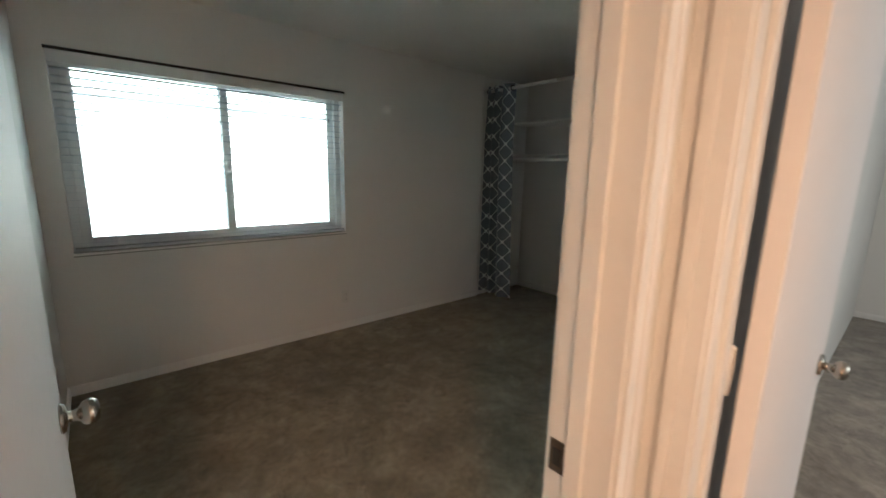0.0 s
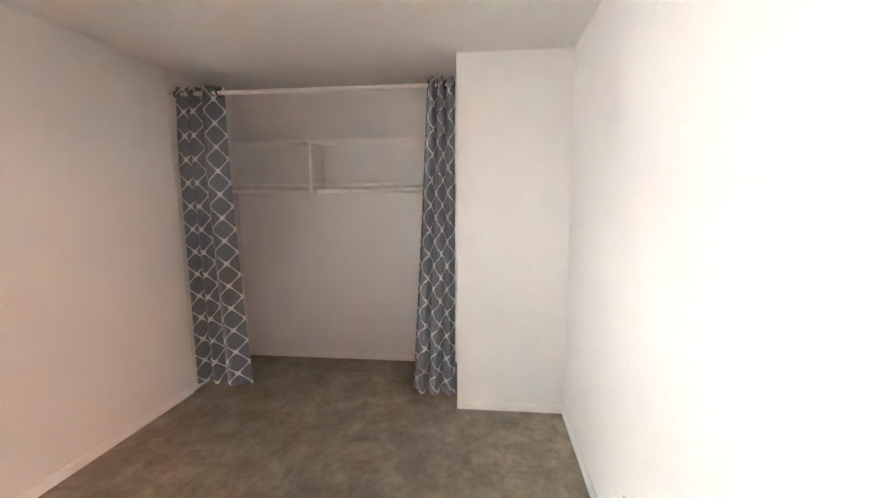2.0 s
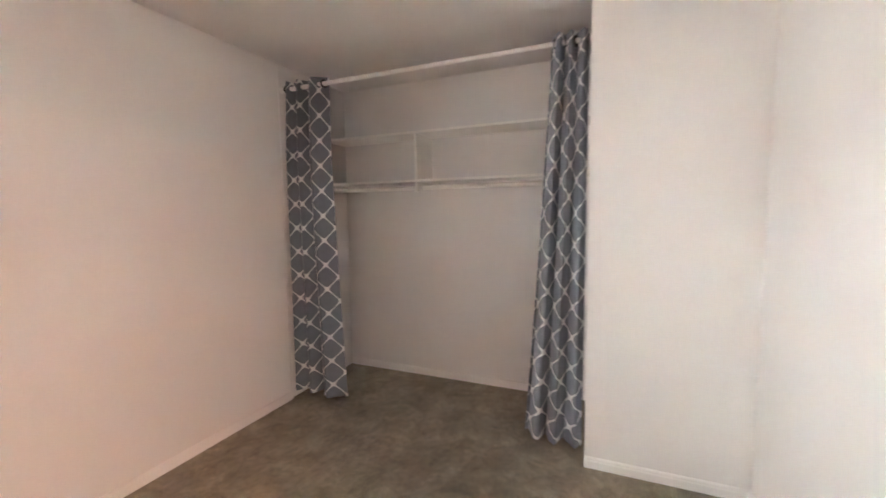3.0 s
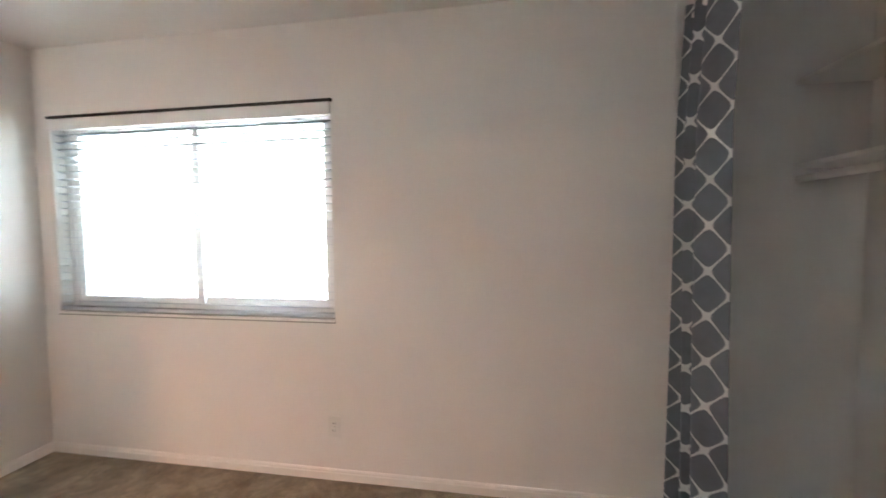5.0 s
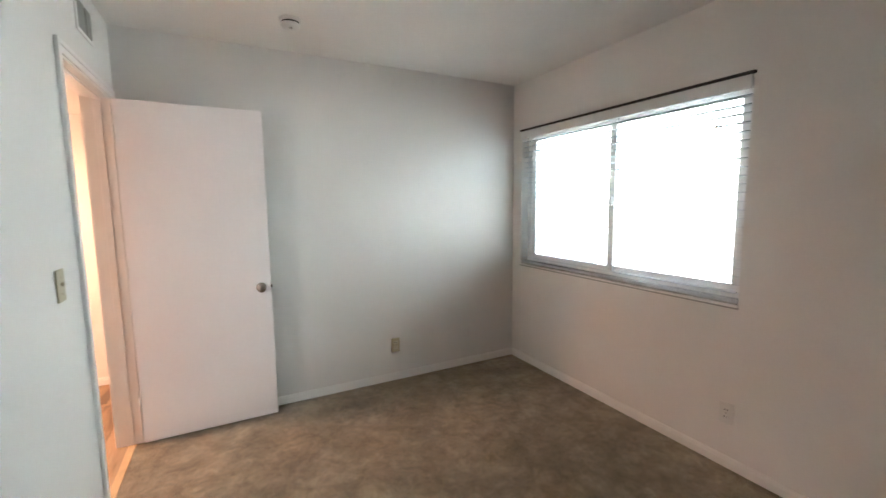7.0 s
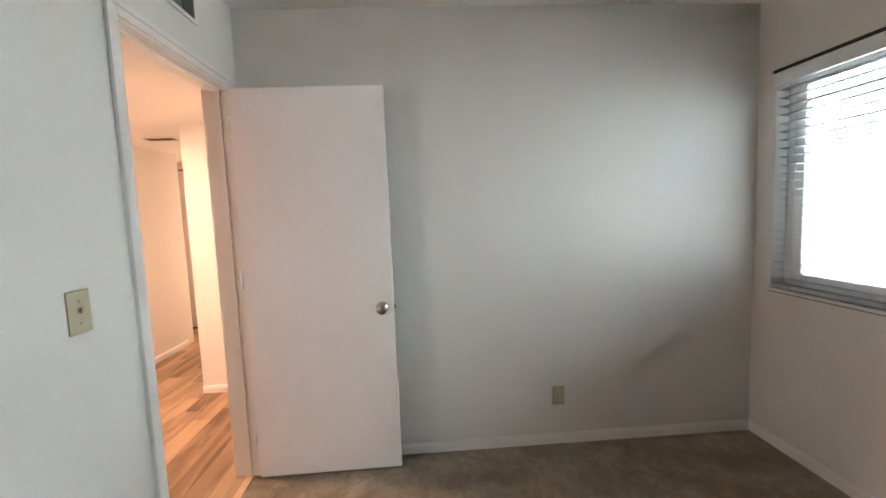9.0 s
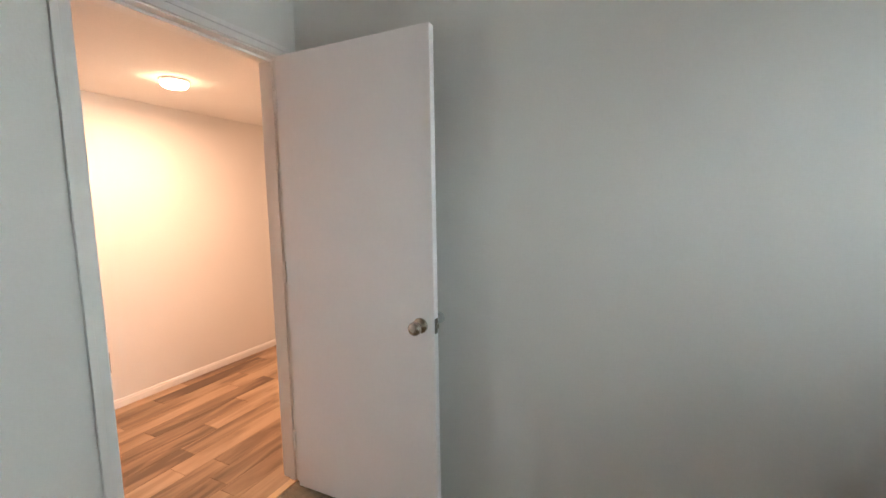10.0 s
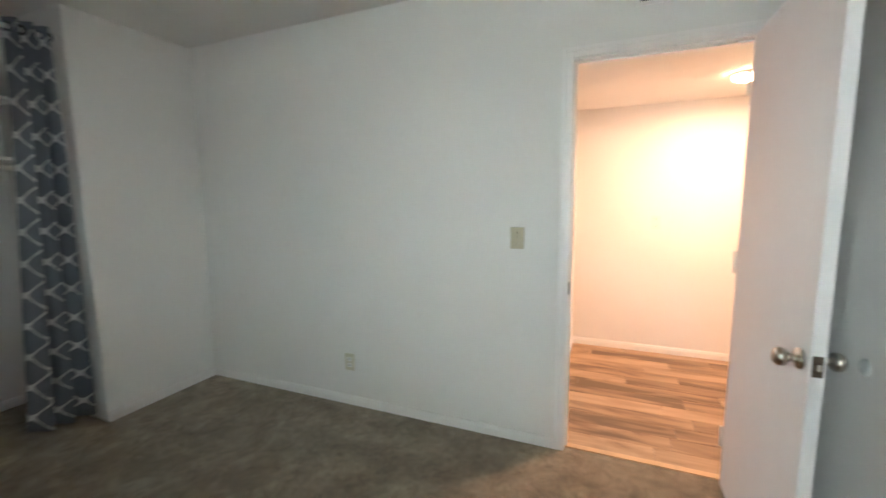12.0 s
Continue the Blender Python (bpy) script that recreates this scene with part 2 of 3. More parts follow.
# ---- structure: the bedroom and its closet ----
X1, Y1, H = 3.512, 2.845, 2.450      # bedroom: x 0..X1, y 0..Y1
CB, PY = 4.335, 0.750               # closet back, closet side wall
HH = 2.12                          # hall ceiling
D0, D1, DT = 0.105, 0.853, 2.02    # bedroom door opening
W0, W1, WZ0, WZ1 = 0.120, 1.895, 0.89, 2.045
HY = -1.74                         # hall's south wall
HX = 0.97                          # hall's east wall

setting("floor", boxes((-0.12, -0.035, -0.12, CB + 0.12, Y1 + 0.15, 0)), CARPET, "brown cut-pile carpet, worn and blotchy, across the bedroom", "carpet")
setting("ceiling", boxes((-0.12, -0.12, H, CB + 0.12, Y1 + 0.15, H + 0.12)), CEIL, "off-white painted bedroom ceiling with light texture", "ceiling")
setting("wall_west", boxes((-0.12, -0.0, 0, 0, Y1, H)), WALL, "off-white painted bedroom wall behind the door", "wall")
setting("wall_north", boxes((-0.12, Y1, 0, W0, Y1 + 0.15, H), (W1, Y1, 0, 3.56, Y1 + 0.15, H), (W0, Y1, 0, W1, Y1 + 0.15, WZ0), (W0, Y1, WZ1, W1, Y1 + 0.15, H),
        (3.56, Y1 + 0.01, 0, CB + 0.12, Y1 + 0.15, H)), WALL, "off-white painted wall with the window opening", "wall")
setting("wall_south", boxes((-0.12, -0.12, 0, D0 - 0.02, 0, H), (D1 + 0.02, -0.12, 0, CB + 0.12, 0, H), (D0 - 0.02, -0.12, DT + 0.02, D1 + 0.02, 0, H)), WALL,
        "off-white painted wall with the bedroom doorway", "wall")
setting("wall_closet_side", boxes((X1, 0, 0, CB, PY, H), bevel=0.004), WALL, "off-white painted return wall beside the open closet", "wall")
setting("wall_closet_back", boxes((CB, 0, 0, CB + 0.12, Y1 + 0.01, H)), WALL, "off-white painted back wall of the closet", "wall")

setting("trim", boxes((3.551, Y1 - 0.005, 0, 3.565, Y1 + 0.012, H), bevel=0.002), TRIM, "narrow white corner bead at the closet's edge", "trim")


def baseboard(name, a, b, into):
    """A skirting board from a to b along a wall; into: the way it stands out of the wall."""
    a, b, n = Vector((*a, 0)), Vector((*b, 0)), Vector((*into, 0))
    bm = bmesh.new()
    prof = ((0, 0), (0.013, 0), (0.013, 0.040), (0.010, 0.045), (0.010, 0.052), (0.005, 0.060), (0, 0.060))
    ends = [[bm.verts.new(p + n * d + Vector((0, 0, z))) for d, z in prof] for p in (a, b)]
    for i in range(len(prof)):
        j = (i + 1) % len(prof)
        bm.faces.new((ends[0][i], ends[0][j], ends[1][j], ends[1][i]))
    bm.faces.new(ends[0][::-1])
    bm.faces.new(ends[1])
    return setting(name, bm, TRIM, "low white painted baseboard with a moulded top edge", "baseboard")


baseboard("baseboard_west", (0, 0.0), (0, Y1), (1, 0))
baseboard("baseboard_north", (0.013, Y1), (3.550, Y1), (0, -1))
baseboard("baseboard_south", (0.908, 0), (X1, 0), (0, 1))
baseboard("baseboard_closet_side", (X1, 0.013), (X1, PY), (-1, 0))
baseboard("baseboard_closet_back", (CB, PY), (CB, Y1), (-1, 0))
baseboard("baseboard_hall_south", (-2.4, HY), (HX, HY), (0, 1))
baseboard("baseboard_hall_west", (-1.04, -0.875), (-1.04, -0.12), (1, 0))
baseboard("baseboard_hall_north", (-1.027, -0.12), (0.045, -0.12), (0, -1))
baseboard("baseboard_hall_east", (HX, HY), (HX, -1.02), (-1, 0))

# ---- structure: hall, end of the hall, east room ----
setting("hall_subfloor", boxes((-3.3, -3.2, -0.12, HX, -0.035, -0.010)), DARK, "dark underlay below the laminate boards", "floor")
setting("hall_ceiling", boxes((-3.3, -3.2, HH, HX, -0.12, HH + 0.1)), CEIL, "low off-white hall ceiling", "ceiling")
setting("wall_hall_south", boxes((-2.4, HY - 0.12, 0, HX + 0.12, HY, HH)), WALL, "off-white painted hall wall in warm lamplight", "wall")
setting("wall_hall_north", boxes((-1.04, -0.12, 0, -0.12, 0.0, H)), WALL, "off-white painted hall wall beside the bedroom doorway", "wall")
setting("wall_hall_recess", boxes((-2.52, -3.2, 0, -2.4, HY, HH)), WALL, "off-white painted wall round the hall's corner", "wall")
setting("wall_hall_block", boxes((-3.3, -0.875, 0, -1.04, -0.12, HH)), WALL, "off-white painted projecting hall wall", "wall")
# the opening at y -1.85..-0.95 is invented, out of view, for the fill lamp
setting("wall_hall_end", boxes((-3.3, -1.95, 0, -3.1, -1.85, HH), (-3.3, -1.85, 2.02, -3.1, -0.95, HH), (-3.3, -0.95, 0, -3.1, -0.875, HH), (-3.3, -3.2, 2.04, -3.1, -1.95, HH), (-3.3, -3.2, 0, -3.1, -2.71, 2.04)), WALL, "off-white painted wall at the hall's end", "wall")
# unseen blocker, added so that no outside light leaks in behind the fill lamp
setting("wall_hall_beyond", boxes((-3.46, -1.95, 0, -3.302, -0.85, HH)), WALL, "unseen off-white panel added to block sky light at the hall's end", "wall")
setting("wall_hall_recess_south", boxes((-3.3, -3.32, 0, -2.4, -3.2, HH)), WALL, "off-white painted wall closing the hall recess", "wall")
E0, E1 = -0.96, -0.205             # doorway into the east room
setting("wall_hall_east", boxes((HX, E1 + 0.02, 0, HX + 0.12, -0.12, H), (HX, HY, 0, HX + 0.12, E0 - 0.02, H), (HX, E0 - 0.02, DT + 0.02, HX + 0.12, E1 + 0.02, H)), WALL, "off-white painted wall with the next doorway", "wall")
setting("floor_east", boxes((HX + 0.0, -3.4, -0.12, 6.4, -0.12, 0)), CARPET_EAST, "taupe carpet in the room beyond the hall", "carpet")
setting("ceiling_east", boxes((HX + 0.12, -3.52, H, 6.5, -0.12, H + 0.1)), CEIL, "off-white ceiling of the room beyond", "ceiling")
setting("wall_east_far", boxes((6.3, -3.4, 0, 6.42, -0.12, H)), WALL, "off-white far wall of the room beyond", "wall")
setting("wall_east_north", boxes((CB + 0.12, -0.12, 0, 6.42, 0.0, H)), WALL, "off-white wall of the room beyond", "wall")
setting("wall_east_south", boxes((HX, -3.52, 0, 2.3, -3.4, H), (3.9, -3.52, 0, 6.42, -3.4, H), (2.3, -3.52, 0, 3.9, -3.4, 0.95), (2.3, -3.52, 2.05, 3.9, -3.4, H)), WALL, "off-white wall with the far room's window opening", "wall")
# unseen panel, added to keep direct sun out; the area lamp inside gives the daylight
setting("window_2", boxes((2.28, -3.515, 0.93, 3.92, -3.49, 2.07)), VINYL, "unseen pale panel added to block sun at the far room's window", "window")
setting("wall_east_west", boxes((HX, -3.4, 0, HX + 0.12, HY - 0.12, H)), WALL, "off-white wall closing the far room", "wall")
baseboard("baseboard_east_far", (6.3, -3.4), (6.3, -0.12), (-1, 0))


def door_frame(name, m, width, label):
    """A lining with stops, and casings on both faces of a wall 0.12 thick. Local: the opening runs x 0..width, the wall y -0.12..0."""
    root = thing(name, label, "door frame", m, kind="structure")
    w, t = width, 0.02
    part("jamb", boxes((-t, -0.122, 0, 0, 0.002, DT), bevel=0.002), TRIM, root)
    part("jamb", boxes((w, -0.122, 0, w + t, 0.002, DT), bevel=0.002), TRIM, root)
    part("head_jamb", boxes((-t, -0.122, DT, w + t, 0.002, DT + t), bevel=0.002), TRIM, root)
    part("stop", boxes((0, -0.072, 0, 0.011, -0.038, DT), bevel=0.002), TRIM, root)
    part("stop", boxes((w - 0.011, -0.072, 0, w, -0.038, DT), bevel=0.002), TRIM, root)
    part("stop", boxes((0.011, -0.072, DT - 0.011, w - 0.011, -0.038, DT), bevel=0.002), TRIM, root)
    for y0, y1, y2 in ((0.002, 0.012, 0.016), (-0.122, -0.132, -0.136)):
        for x0, x1, x2 in ((-0.006, -0.034, -0.055), (w + 0.006, w + 0.034, w + 0.055)):
            bm = boxes((min(x0, x1), min(y0, y1), 0, max(x0, x1), max(y0, y1), DT + 0.034), bevel=0.002)
            add_box(bm, min(x1, x2), min(y0, y2), 0, max(x1, x2), max(y0, y2), DT + 0.055, bevel=0.003)
            part("casing", bm, TRIM, root)
        bm = boxes((-0.006, min(y0, y1), DT + 0.006, w + 0.006, max(y0, y1), DT + 0.034), bevel=0.002)
        add_box(bm, -0.034, min(y0, y2), DT + 0.034, w + 0.034, max(y0, y2), DT + 0.055, bevel=0.003)
        part("casing", bm, TRIM, root)
    plate = part("strike_plate", boxes((w - 0.003, -0.036, 0.86, w + 0.001, -0.002, 0.925), bevel=0.0008), BRONZE, root, "dark steel strike plate")
    part("strike_hole", boxes((w - 0.0045, -0.027, 0.875, w - 0.001, -0.010, 0.91)), DARK, plate)
    return root


door_frame("door_frame_1", pose(D0, 0, 0), D1 - D0, "white painted bedroom door frame with moulded casing")
# the frame in the hall's east wall: its local x runs down world -y
door_frame("door_frame_2", pose(HX + 0.12, E1, 0, 0, 0, -90), E1 - E0, "white painted door frame between hall and next room")

KNOB = ((0.031, 0), (0.0315, 0.003), (0.028, 0.008), (0.014, 0.011), (0.0115, 0.014), (0.0115, 0.026), (0.016, 0.031), (0.0245, 0.037), (0.0275, 0.046), (0.0265, 0.055), (0.020, 0.062), (0.008, 0.064))


def door(name, m, width, label, pin=0.006):
    """A flush door. Local: hinge edge at the origin, the leaf along +y, its knob faces -x and +x; thickness 0.035 towards -x."""
    root = thing(name, label, "door", m)
    part("leaf", boxes((-0.035, 0.0, 0.014, 0, width, DT - 0.004), bevel=0.002), DOOR, root)
    y = width - 0.06
    for side, x in ((90, 0.0), (-90, -0.035)):
        part("knob", lathe(KNOB, pose(x, y, 0.892, 0, side, 0)), NICKEL, root, "satin nickel round door knob")
    latch = part("latch_plate", boxes((-0.030, width - 0.0015, 0.862, -0.005, width + 0.0015, 0.922), bevel=0.0006), BRONZE, root, "dark steel latch plate")
    part("latch_bolt", boxes((-0.024, width + 0.0, 0.882, -0.011, width + 0.010, 0.902), bevel=0.003), NICKEL, latch)
    for z in (0.20, 1.02, 1.78):
        hinge = part("hinge", lathe(((0.006, 0), (0.006, 0.089)), pose(pin, -0.006, z), 12), TRIM, root, "white painted butt hinge")
        part("pin_cap", lathe(((0.0075, 0), (0.0075, 0.004), (0.003, 0.008)), pose(pin, -0.006, z + 0.0895), 12), TRIM, hinge)
    return root


door("door", pose(0.143, 0.017, 0, 0, 0, 0.5), 0.748, "white painted flush bedroom door standing wide open")
door("door", pose(HX + 0.130, E1 - 0.056, 0, 0, 0, -91), 0.748, "white painted flush door opened into the next room", -0.052)
end_door = thing("door", "white painted closed door at the hall's end", "door")
part("leaf", boxes((-3.16, -2.695, 0.02, -3.12, -1.965, 2.02), bevel=0.002), DOOR, end_door)
part("knob", lathe(KNOB, pose(-3.12, -2.63, 0.9, 0, 90, 0)), NICKEL, end_door, "satin nickel round door knob")
# dark-coloured box behind the leaf, so the gaps round it look unlit
setting("end_door_backing", boxes((-3.3, -2.71, 0, -3.2, -1.95, 2.04)), DARK, "dark backing standing in for shade in the far door's gaps", "wall")

setting("threshold", boxes((D0, -0.070, -0.008, D1, -0.030, 0.006), bevel=0.004), STRIP, "light oak strip between carpet and laminate", "threshold")

# ---- window ----
win = thing("window_1", "white vinyl sliding window with two panes", "window", kind="structure")
fy0, fy1 = Y1 + 0.075, Y1 + 0.135
part("window_frame", boxes((W0, fy0, WZ0, W0 + 0.045, fy1, WZ1), (W1 - 0.045, fy0, WZ0, W1, fy1, WZ1), (W0 + 0.045, fy0, WZ0, W1 - 0.045, fy1, WZ0 + 0.045), (W0 + 0.045, fy0, WZ1 - 0.05, W1 - 0.045, fy1, WZ1), bevel=0.003), VINYL, win)
for x0, x1, y in ((W0 + 0.045, 1.040, fy0 + 0.005), (0.985, W1 - 0.045, fy0 + 0.032)):
    sash = part("sash", boxes((x0, y, WZ0 + 0.045, x0 + 0.05, y + 0.024, WZ1 - 0.05), (x1 - 0.05, y, WZ0 + 0.045, x1, y + 0.024, WZ1 - 0.05),
                (x0 + 0.05, y, WZ0 + 0.045, x1 - 0.05, y + 0.024, WZ0 + 0.08), (x0 + 0.05, y, WZ1 - 0.08, x1 - 0.05, y + 0.024, WZ1 - 0.05), bevel=0.002), VINYL, win)
    pane = part("pane", boxes((x0 + 0.05, y + 0.010, WZ0 + 0.08, x1 - 0.05, y + 0.014, WZ1 - 0.08)), GLASS, sash)
    pane.visible_shadow = False
part("latch", boxes((1.002, fy0 - 0.012, 1.40, 1.027, fy0 + 0.006, 1.47), bevel=0.004), VINYL, win)
part("window_sill", boxes((W0 - 0.004, Y1 - 0.014, WZ0 - 0.016, W1 + 0.004, Y1 + 0.075, WZ0), bevel=0.003), TRIM, win)

# thin dark strip: the shadow line above the valance, put in as colour
part("head_gap", boxes((W0 - 0.006, Y1 - 0.019, WZ1 - 0.010, W1 + 0.010, Y1 + 0.002, WZ1 + 0.004), bevel=0.001), DARK, win, "dark narrow strip standing in for shade along the window head")
# grey strip below the sill paints the shadow of its underside
part("sill_gap", boxes((W0 - 0.002, Y1 - 0.010, WZ0 - 0.024, W1 + 0.004, Y1 + 0.002, WZ0 - 0.0165)), GREY_METAL, win, "dark grey strip standing in for the sill's shadow")

blind = thing("venetian_blind", "white two-inch horizontal blind, lowered with slats open", "blind")
part("valance", boxes((W0 + 0.002, Y1 - 0.016, WZ1 - 0.078, W1 - 0.002, Y1 - 0.006, WZ1 - 0.012), bevel=0.002), VINYL, blind)
part("head_rail", boxes((W0 + 0.006, Y1 + 0.002, WZ1 - 0.065, W1 - 0.006, Y1 + 0.052, WZ1 - 0.022), bevel=0.002), VINYL, blind)
part("bottom_rail", boxes((W0 + 0.006, Y1 + 0.003, WZ0 + 0.004, W1 - 0.006, Y1 + 0.053, WZ0 + 0.024), bevel=0.004), SLAT, blind)
slat_bm = bmesh.new()
rows = []
for i in range(5):
    s = i / 4 - 0.5
    rows.append([slat_bm.verts.new((x, s * 0.050, 0.0025 - 0.010 * s * s)) for x in (W0 + 0.006, W1 - 0.006)])
for a, b in zip(rows, rows[1:]):
    slat_bm.faces.new((a[0], a[1], b[1], b[0])).smooth = True
bmesh.ops.solidify(slat_bm, geom=slat_bm.faces[:], thickness=0.0034)
slat_mesh = bpy.data.meshes.new("slat")
slat_bm.to_mesh(slat_mesh)
slat_mesh.materials.append(SLAT)
zs = np.arange(WZ0 + 0.052, WZ1 - 0.075, 0.0435)
for i, z in enumerate(zs):
    ob = new("slat", slat_mesh)
    ob.parent = blind
    ob.matrix_local = pose(0, Y1 + 0.028, z, SLAT_TILT + random.uniform(-1.2, 1.2), random.uniform(-0.06, 0.06), 0)
for x in (0.33, 0.72, 1.31, 1.70):
    for y in (Y1 + 0.0005, Y1 + 0.0545):
        part("ladder_cord", lathe(((0.0009, WZ0 + 0.02), (0.0009, WZ1 - 0.05)), pose(x, y, 0), 6), VINYL, blind)
for x, z in ((1.735, 1.80), (1.760, 1.79), (1.742, 1.66)):
    part("cord_tassel", lathe(((0.003, 0), (0.006, 0.006), (0.005, 0.026), (0.002, 0.032)), pose(x, Y1 - 0.006, z), 10), GREY_METAL, blind, "small grey cord tassel")
    part("pull_cord", lathe(((0.001, z + 0.03), (0.001, WZ1 - 0.06)), pose(x, Y1 - 0.004, 0), 6), VINYL, blind)

# ---- closet ----
closet_rod = thing("curtain_rod", "white tension rod across the closet opening", "rod")
RODX, RODZ = 3.605, 2.277
part("tube", lathe(((0.013, 0), (0.013, 1.2)), pose(RODX, PY + 0.002, RODZ, -90, 0, 0), 20), TRIM, closet_rod)
part("tube", lathe(((0.0155, 0), (0.0155, Y1 - PY - 1.2)), pose(RODX, PY + 1.199, RODZ, -90, 0, 0), 20), TRIM, closet_rod)
for y in (PY, Y1 - 0.004):
    part("end_cap", lathe(((0.022, 0), (0.022, 0.014)), pose(RODX, y, RODZ, -90, 0, 0), 20), TRIM, closet_rod)


def curtain(name, label, top, bottom, folds, flat, phase, seed, gather=1.0):
    """A hanging panel. top, bottom: (y from, y to) at header and hem; folds: pleats across it; flat: metres of cloth across; gather: over 1, a wide first pleat."""
    rnd = random.Random(seed)
    nu, nv, ztop, zbot = 130, 46, 2.325, 0.085
    ks = [rnd.uniform(0, 6.28) for _ in range(6)]
    bm = bmesh.new()
    uvl = bm.loops.layers.uv.new("cloth")
    grid = []
    for j in range(nv + 1):
        v = j / nv
        amp = 0.034 + 0.016 * v
        row, arc, last = [], 0.0, None
        for i in range(nu + 1):
            u = i / nu
            w = u ** gather + 0.012 * math.sin(2 * math.pi * u * 1.3 + ks[0]) * (0.4 + v)
            ang = 2 * math.pi * folds * w + phase
            x = RODX - 0.030 * min(1, 4 * v) - amp * (2 * abs(math.sin(ang / 2)) - 1) + 0.012 * v * math.sin(5 * u + ks[1] + 1.5 * v) + 0.006 * math.sin(2.3 * ang + ks[2] + 3 * v) * v
            e = u + 0.07 / max(folds, 1) * math.sin(ang + 0.6)
            y = top[0] + (top[1] - top[0]) * e + v ** 1.25 * ((bottom[0] - top[0]) + ((bottom[1] - bottom[0]) - (top[1] - top[0])) * e)
            z = ztop + (zbot - ztop) * v + 0.010 * v * math.sin(3.0 * u + ks[3])
            p = Vector((x, y, z))
            if last is not None:
                arc += (Vector((x, y)) - last).length
            last = Vector((x, y))
            row.append((bm.verts.new(p), arc))
        grid.append([(p, a * flat / arc) for p, a in row])
    for j in range(nv):
        for i in range(nu):
            quad = (grid[j][i], grid[j][i + 1], grid[j + 1][i + 1], grid[j + 1][i])
            f = bm.faces.new([q[0] for q in quad])
            f.smooth = True
            for lp, q in zip(f.loops, quad):
                lp[uvl].uv = (q[1], q[0].co.z)
    root = thing(name, label, "curtain", group="closet curtains")
    cloth = mesh_object("cloth", bm, CLOTH)
    cloth.parent = root
    cloth.modifiers.new("thickness", "SOLIDIFY").thickness = 0.0022
    n = int(folds)
    for k in range(n + 1):
        y = top[0] + (top[1] - top[0]) * (k + 0.25) / (n + 0.5)
        ring = bmesh.new()
        add_lathe(ring, ((0.017, -0.002), (0.026, -0.003), (0.0285, 0.0), (0.026, 0.003), (0.017, 0.002)), pose(RODX, y, RODZ, -90, 0, rnd.uniform(-35, 35)), 20)
        part("grommet", ring, DARK, root, "black metal grommet on the rod")
    return root


curtain("curtain", "grey curtain with white trellis print, bunched beside the window wall", (2.450, 2.835), (2.355, 2.835), 3.0, 0.72, 0.0, 3, 1.5)
curtain("curtain", "grey curtain with white trellis print, bunched beside the return wall", (0.765, 0.955), (0.765, 1.085), 3.0, 0.50, 0.5, 8)

shelf_unit = thing("closet_shelf", "off-white painted double shelf with a divider", "shelf")
SX = 4.045
for z in (1.998, 1.639):
    part("shelf_board", boxes((SX, PY + 0.002, z - 0.018, CB - 0.001, Y1 + 0.008, z), bevel=0.002), SHELF, shelf_unit)
part("divider", boxes((SX + 0.002, 2.006, 1.640, CB - 0.002, 2.024, 1.979), bevel=0.001), SHELF, shelf_unit)
part("bracket", boxes((SX + 0.002, 2.004, 1.548, SX + 0.050, 2.026, 1.6205), (SX + 0.050, 2.006, 1.585, CB - 0.002, 2.024, 1.6205), bevel=0.002), SHELF, shelf_unit)
hang = thing("hanging_rail", "off-white closet rail under the lower shelf", "rail")
part("rail", lathe(((0.016, 0), (0.016, 1.965 - PY - 0.004)), pose(SX + 0.025, PY + 0.002, 1.575, -90, 0, 0), 20), SHELF, hang)
part("rail", lathe(((0.016, 0), (0.016, Y1 + 0.008 - 2.026)), pose(SX + 0.025, 2.025, 1.575, -90, 0, 0), 20), SHELF, hang)

# ---- plates, register, detector ----


def outlet(name, label, m, plate_mat, face_mat):
    """A duplex outlet. Local: on the plane y = 0, facing -y."""
    root = thing(name, label, "outlet", m)
    part("plate", boxes((-0.035, -0.006, -0.057, 0.035, 0, 0.057), bevel=0.002), plate_mat, root)
    for z in (-0.020, 0.020):
        face = part("receptacle", boxes((-0.017, -0.009, z - 0.014, 0.017, -0.005, z + 0.014), bevel=0.003), face_mat, root)
        part("slot", boxes((-0.008, -0.0096, z - 0.005, -0.0055, -0.008, z + 0.006), (0.0055, -0.0096, z - 0.004, 0.008, -0.008, z + 0.005)), DARK, face)
    part("screw", lathe(((0.003, 0), (0.002, 0.001)), pose(0, -0.006, 0, 90, 0, 0), 10), NICKEL, root)
    return root


outlet("wall_outlet", "almond duplex outlet low on the wall behind the door", pose(0, 1.677, 0.290, 0, 0, 90), BEIGE, BEIGE_PALE)
outlet("wall_outlet", "white duplex outlet low on the wall under the window", pose(1.878, Y1, 0.297), WHITE_PLASTIC, WHITE_PLASTIC)
outlet("wall_outlet", "almond duplex outlet low on the doorway wall", pose(2.228, 0, 0.294, 0, 0, 180), BEIGE_PALE, WHITE_PLASTIC)
blank = thing("blank_wall_plate", "blank plate painted over in wall colour", "wall plate", pose(0, 2.40, 0.295, 0, 0, 90))
part("plate", boxes((-0.035, -0.005, -0.057, 0.035, 0, 0.057), bevel=0.002), WALL, blank)


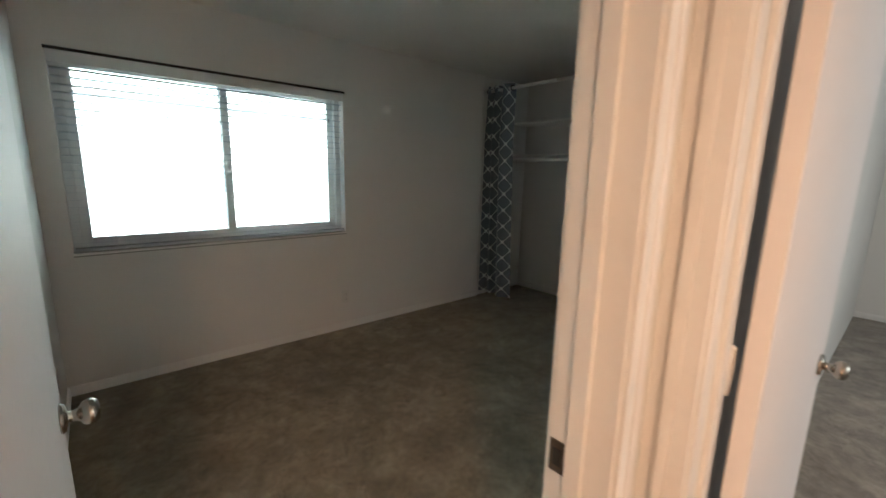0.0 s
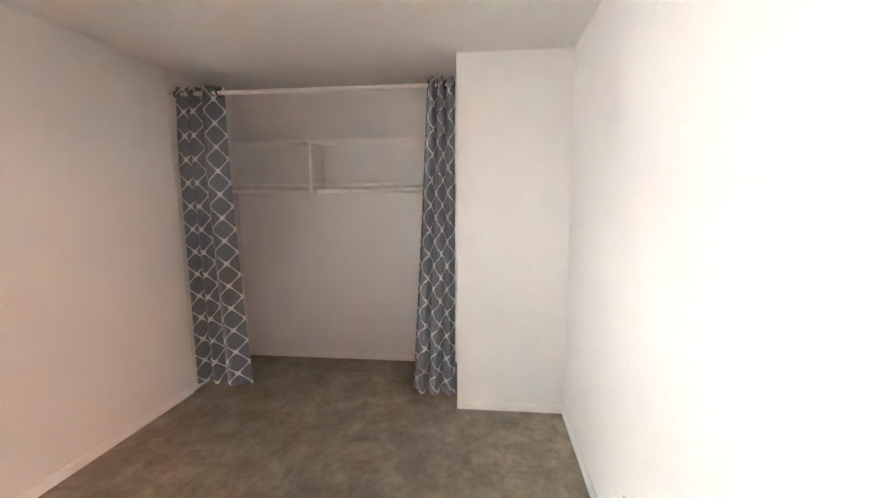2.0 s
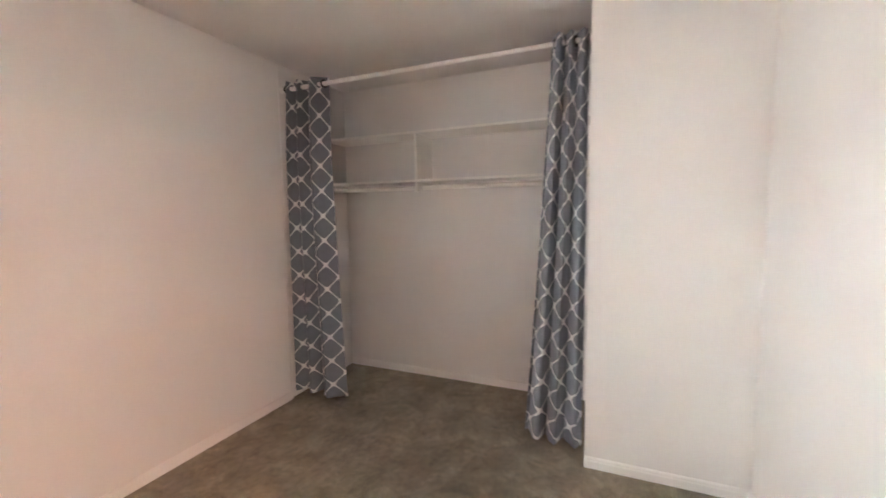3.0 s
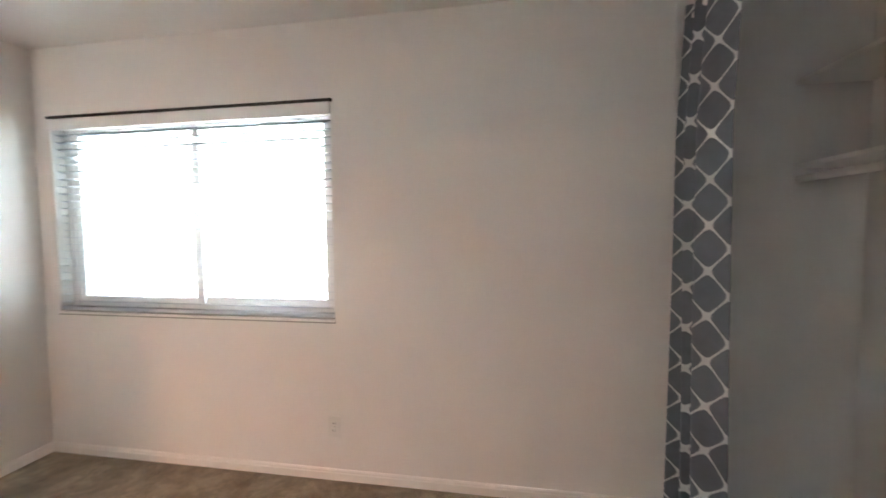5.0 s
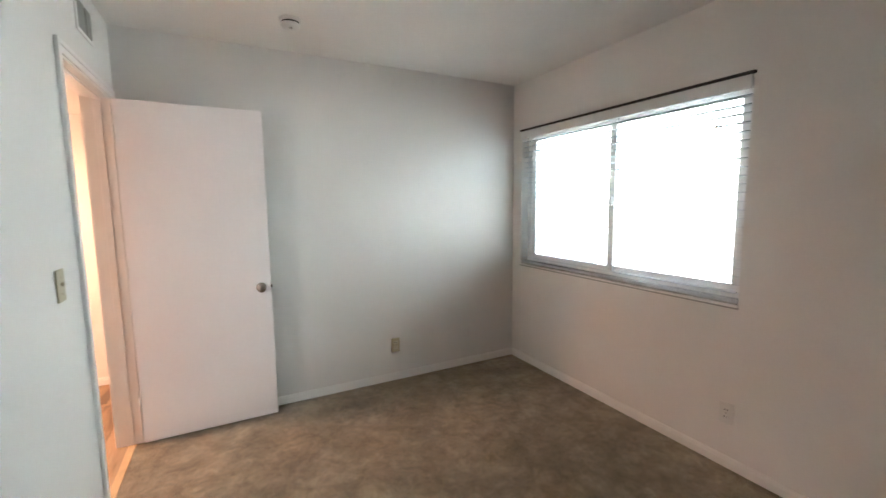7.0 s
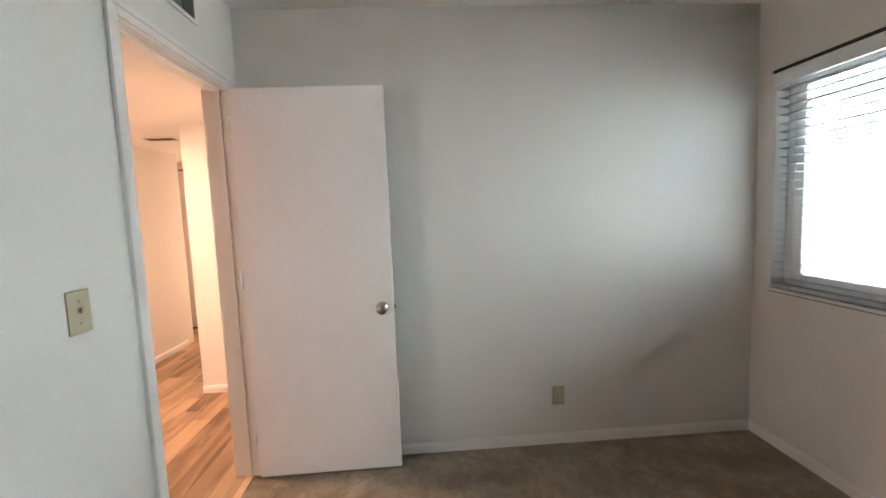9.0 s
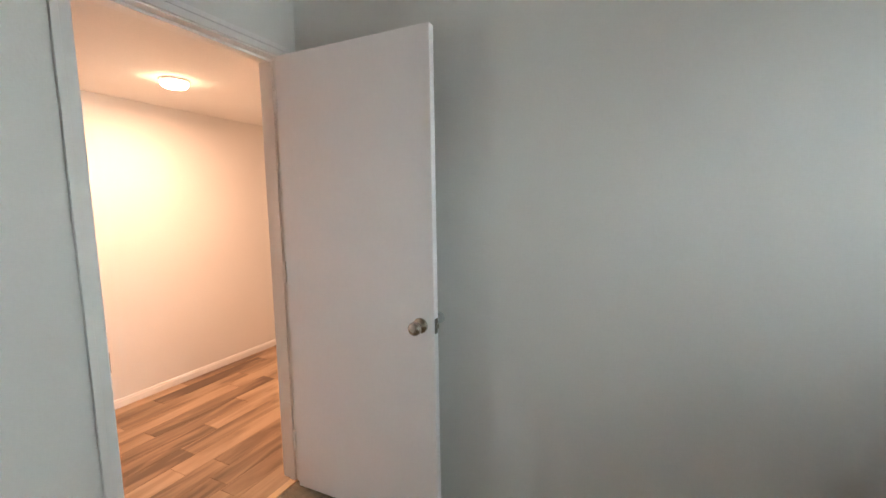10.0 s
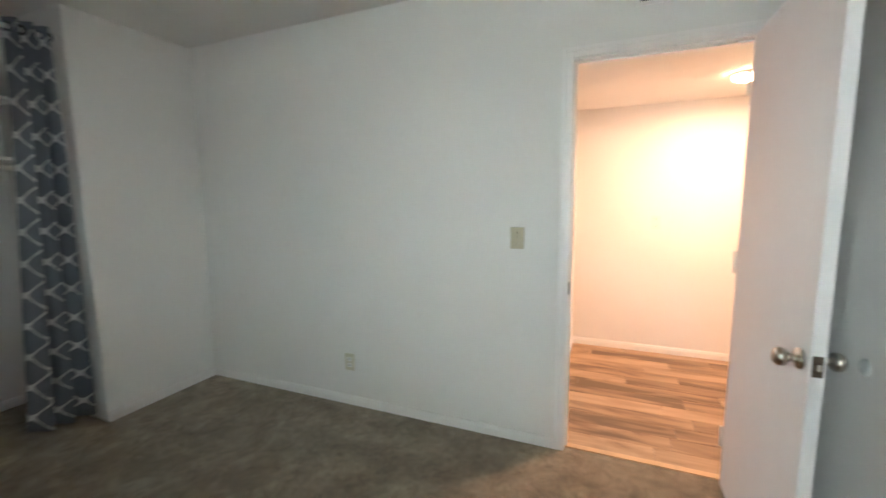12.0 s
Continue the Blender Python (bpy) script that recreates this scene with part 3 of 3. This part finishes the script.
def light_switch(label, m, mat):
    root = thing("light_switch", label, "switch", m)
    part("plate", boxes((-0.036, -0.006, -0.058, 0.036, 0, 0.058), bevel=0.0025), mat, root)
    part("toggle", boxes((-0.005, -0.016, -0.002, 0.005, -0.005, 0.012), bevel=0.002), mat, root)
    for z in (-0.030, 0.030):
        part("screw", lathe(((0.003, 0), (0.002, 0.001)), pose(0, -0.006, z, 90, 0, 0), 10), NICKEL, root)
    return root


light_switch("almond toggle light switch beside the bedroom door", pose(1.121, 0, 1.149, 0, 0, 180), BEIGE)
light_switch("white toggle light switch on the hall wall", pose(0.318, HY, 1.140, 0, 0, 180), WHITE_PLASTIC)

vent = thing("air_register", "grey metal air register above the bedroom door", "vent", pose(0.475, 0, 2.29, 0, 0, 180))
part("backing", boxes((-0.105, -0.003, -0.066, 0.105, 0, 0.066)), DARK, vent)
part("frame", boxes((-0.12, -0.008, -0.08, -0.10, 0, 0.08), (0.10, -0.008, -0.08, 0.12, 0, 0.08), (-0.10, -0.008, -0.08, 0.10, 0, -0.062), (-0.10, -0.008, 0.062, 0.10, 0, 0.08), bevel=0.002), TRIM, vent)
part("centre_bar", boxes((-0.004, -0.008, -0.062, 0.004, -0.001, 0.062)), GREY_METAL, vent)
for x in np.arange(-0.09, 0.095, 0.0138):
    if abs(x) > 0.008:
        bm = boxes((-0.0009, -0.008, -0.061, 0.0009, 0.006, 0.061))
        bmesh.ops.transform(bm, matrix=pose(x, -0.006, 0, 0, 0, 35 if x < 0 else -35), verts=bm.verts)
        part("slat", bm, GREY_METAL, vent)

alarm = thing("smoke_detector", "small round white detector on the bedroom ceiling", "detector", pose(0.51, 0.915, H, 180, 0, 0))
part("base", lathe(((0.060, 0), (0.060, 0.012), (0.054, 0.016))), WHITE_PLASTIC, alarm)
part("vent_ring", lathe(((0.046, 0.0162), (0.046, 0.026))), DARK, alarm, "dark sensing slot round the cover")
part("cover", lathe(((0.051, 0.0262), (0.051, 0.036), (0.044, 0.045), (0.018, 0.048))), WHITE_PLASTIC, alarm)
part("test_button", lathe(((0.010, 0.0482), (0.009, 0.051)), pose(0.012, 0, 0)), GREY_METAL, alarm)
bumper = thing("wall_bumper", "clear round wall protector behind the door knob", "door stop", pose(0, 0.722, 0.892, 0, 90, 0))
part("disc", lathe(((0.024, 0), (0.024, 0.003), (0.020, 0.007), (0.012, 0.008), (0.008, 0.005))), RUBBER, bumper)

# ---- hall lamp and ceiling vent ----
fixture = thing("ceiling_lamp", "round flush ceiling lamp, lit warm", "lamp", pose(*HALL_LAMP, 180, 0, 0))
part("rim", lathe(((0.078, 0), (0.078, 0.012), (0.074, 0.015))), TRIM, fixture)
part("diffuser", lathe(((0.073, 0.0152), (0.071, 0.030), (0.062, 0.042), (0.040, 0.050), (0.01, 0.052))), LAMP_GLOW, fixture)
hall_vent = thing("ceiling_vent", "small dark slot vent in the hall ceiling", "vent", pose(-1.57, -1.32, HH))
part("frame", boxes((-0.06, -0.13, -0.008, 0.06, 0.13, 0), bevel=0.002), TRIM, hall_vent)
part("slot", boxes((-0.045, -0.115, -0.010, 0.045, 0.115, -0.006)), DARK, hall_vent)

# ---- outside ----
setting("ground", boxes((-60, Y1 + 0.15, -0.45, 60, 90, -0.25)), CONCRETE, "sunlit pale yard outside the window", "ground")
setting("backdrop", boxes((-14, 16.0, -0.25, 10, 16.1, 16.0)), BACKDROP_MAT, "bright hazy sky outside the window", "backdrop")
yard_wall = thing("garden_wall", "tall pale sunlit garden wall across the yard", "wall")
part("wall", boxes((-9, 6.5, -0.25, 11, 6.68, 2.3)), STUCCO, yard_wall)
part("coping", boxes((-9, 6.46, 2.3, 11, 6.72, 2.37), bevel=0.01), STUCCO, yard_wall)

# ---- laminate boards of the hall ----
plank_bm = boxes((0, 0, -0.010, 0.898, 0.1285, 0), bevel=0.0014)
plank_mesh = bpy.data.meshes.new("plank")
plank_bm.to_mesh(plank_mesh)
plank_mesh.materials.append(OAK)
laminate = thing("hall_floor", "brown oak laminate boards with dark streaks", "floor", kind="structure")
rnd = random.Random(5)
for r in range(24):
    y1 = -0.072 - 0.13 * r
    x = HX - rnd.uniform(0.1, 0.85)
    starts = [x]
    while x > -3.2:
        x -= 0.9
        starts.append(x)
    starts.insert(0, starts[0] + 0.9)
    for x in starts:
        a, b = max(x, -3.1), min(x + 0.898, HX - 0.001)
        if b - a < 0.05 or (y1 < HY and a > -2.4):
            continue
        ob = new("plank", plank_mesh)
        ob.parent = laminate
        ob.matrix_local = pose(a, y1 - 0.1285, 0) @ Matrix.Diagonal(((b - a) / 0.898, 1, 1, 1))
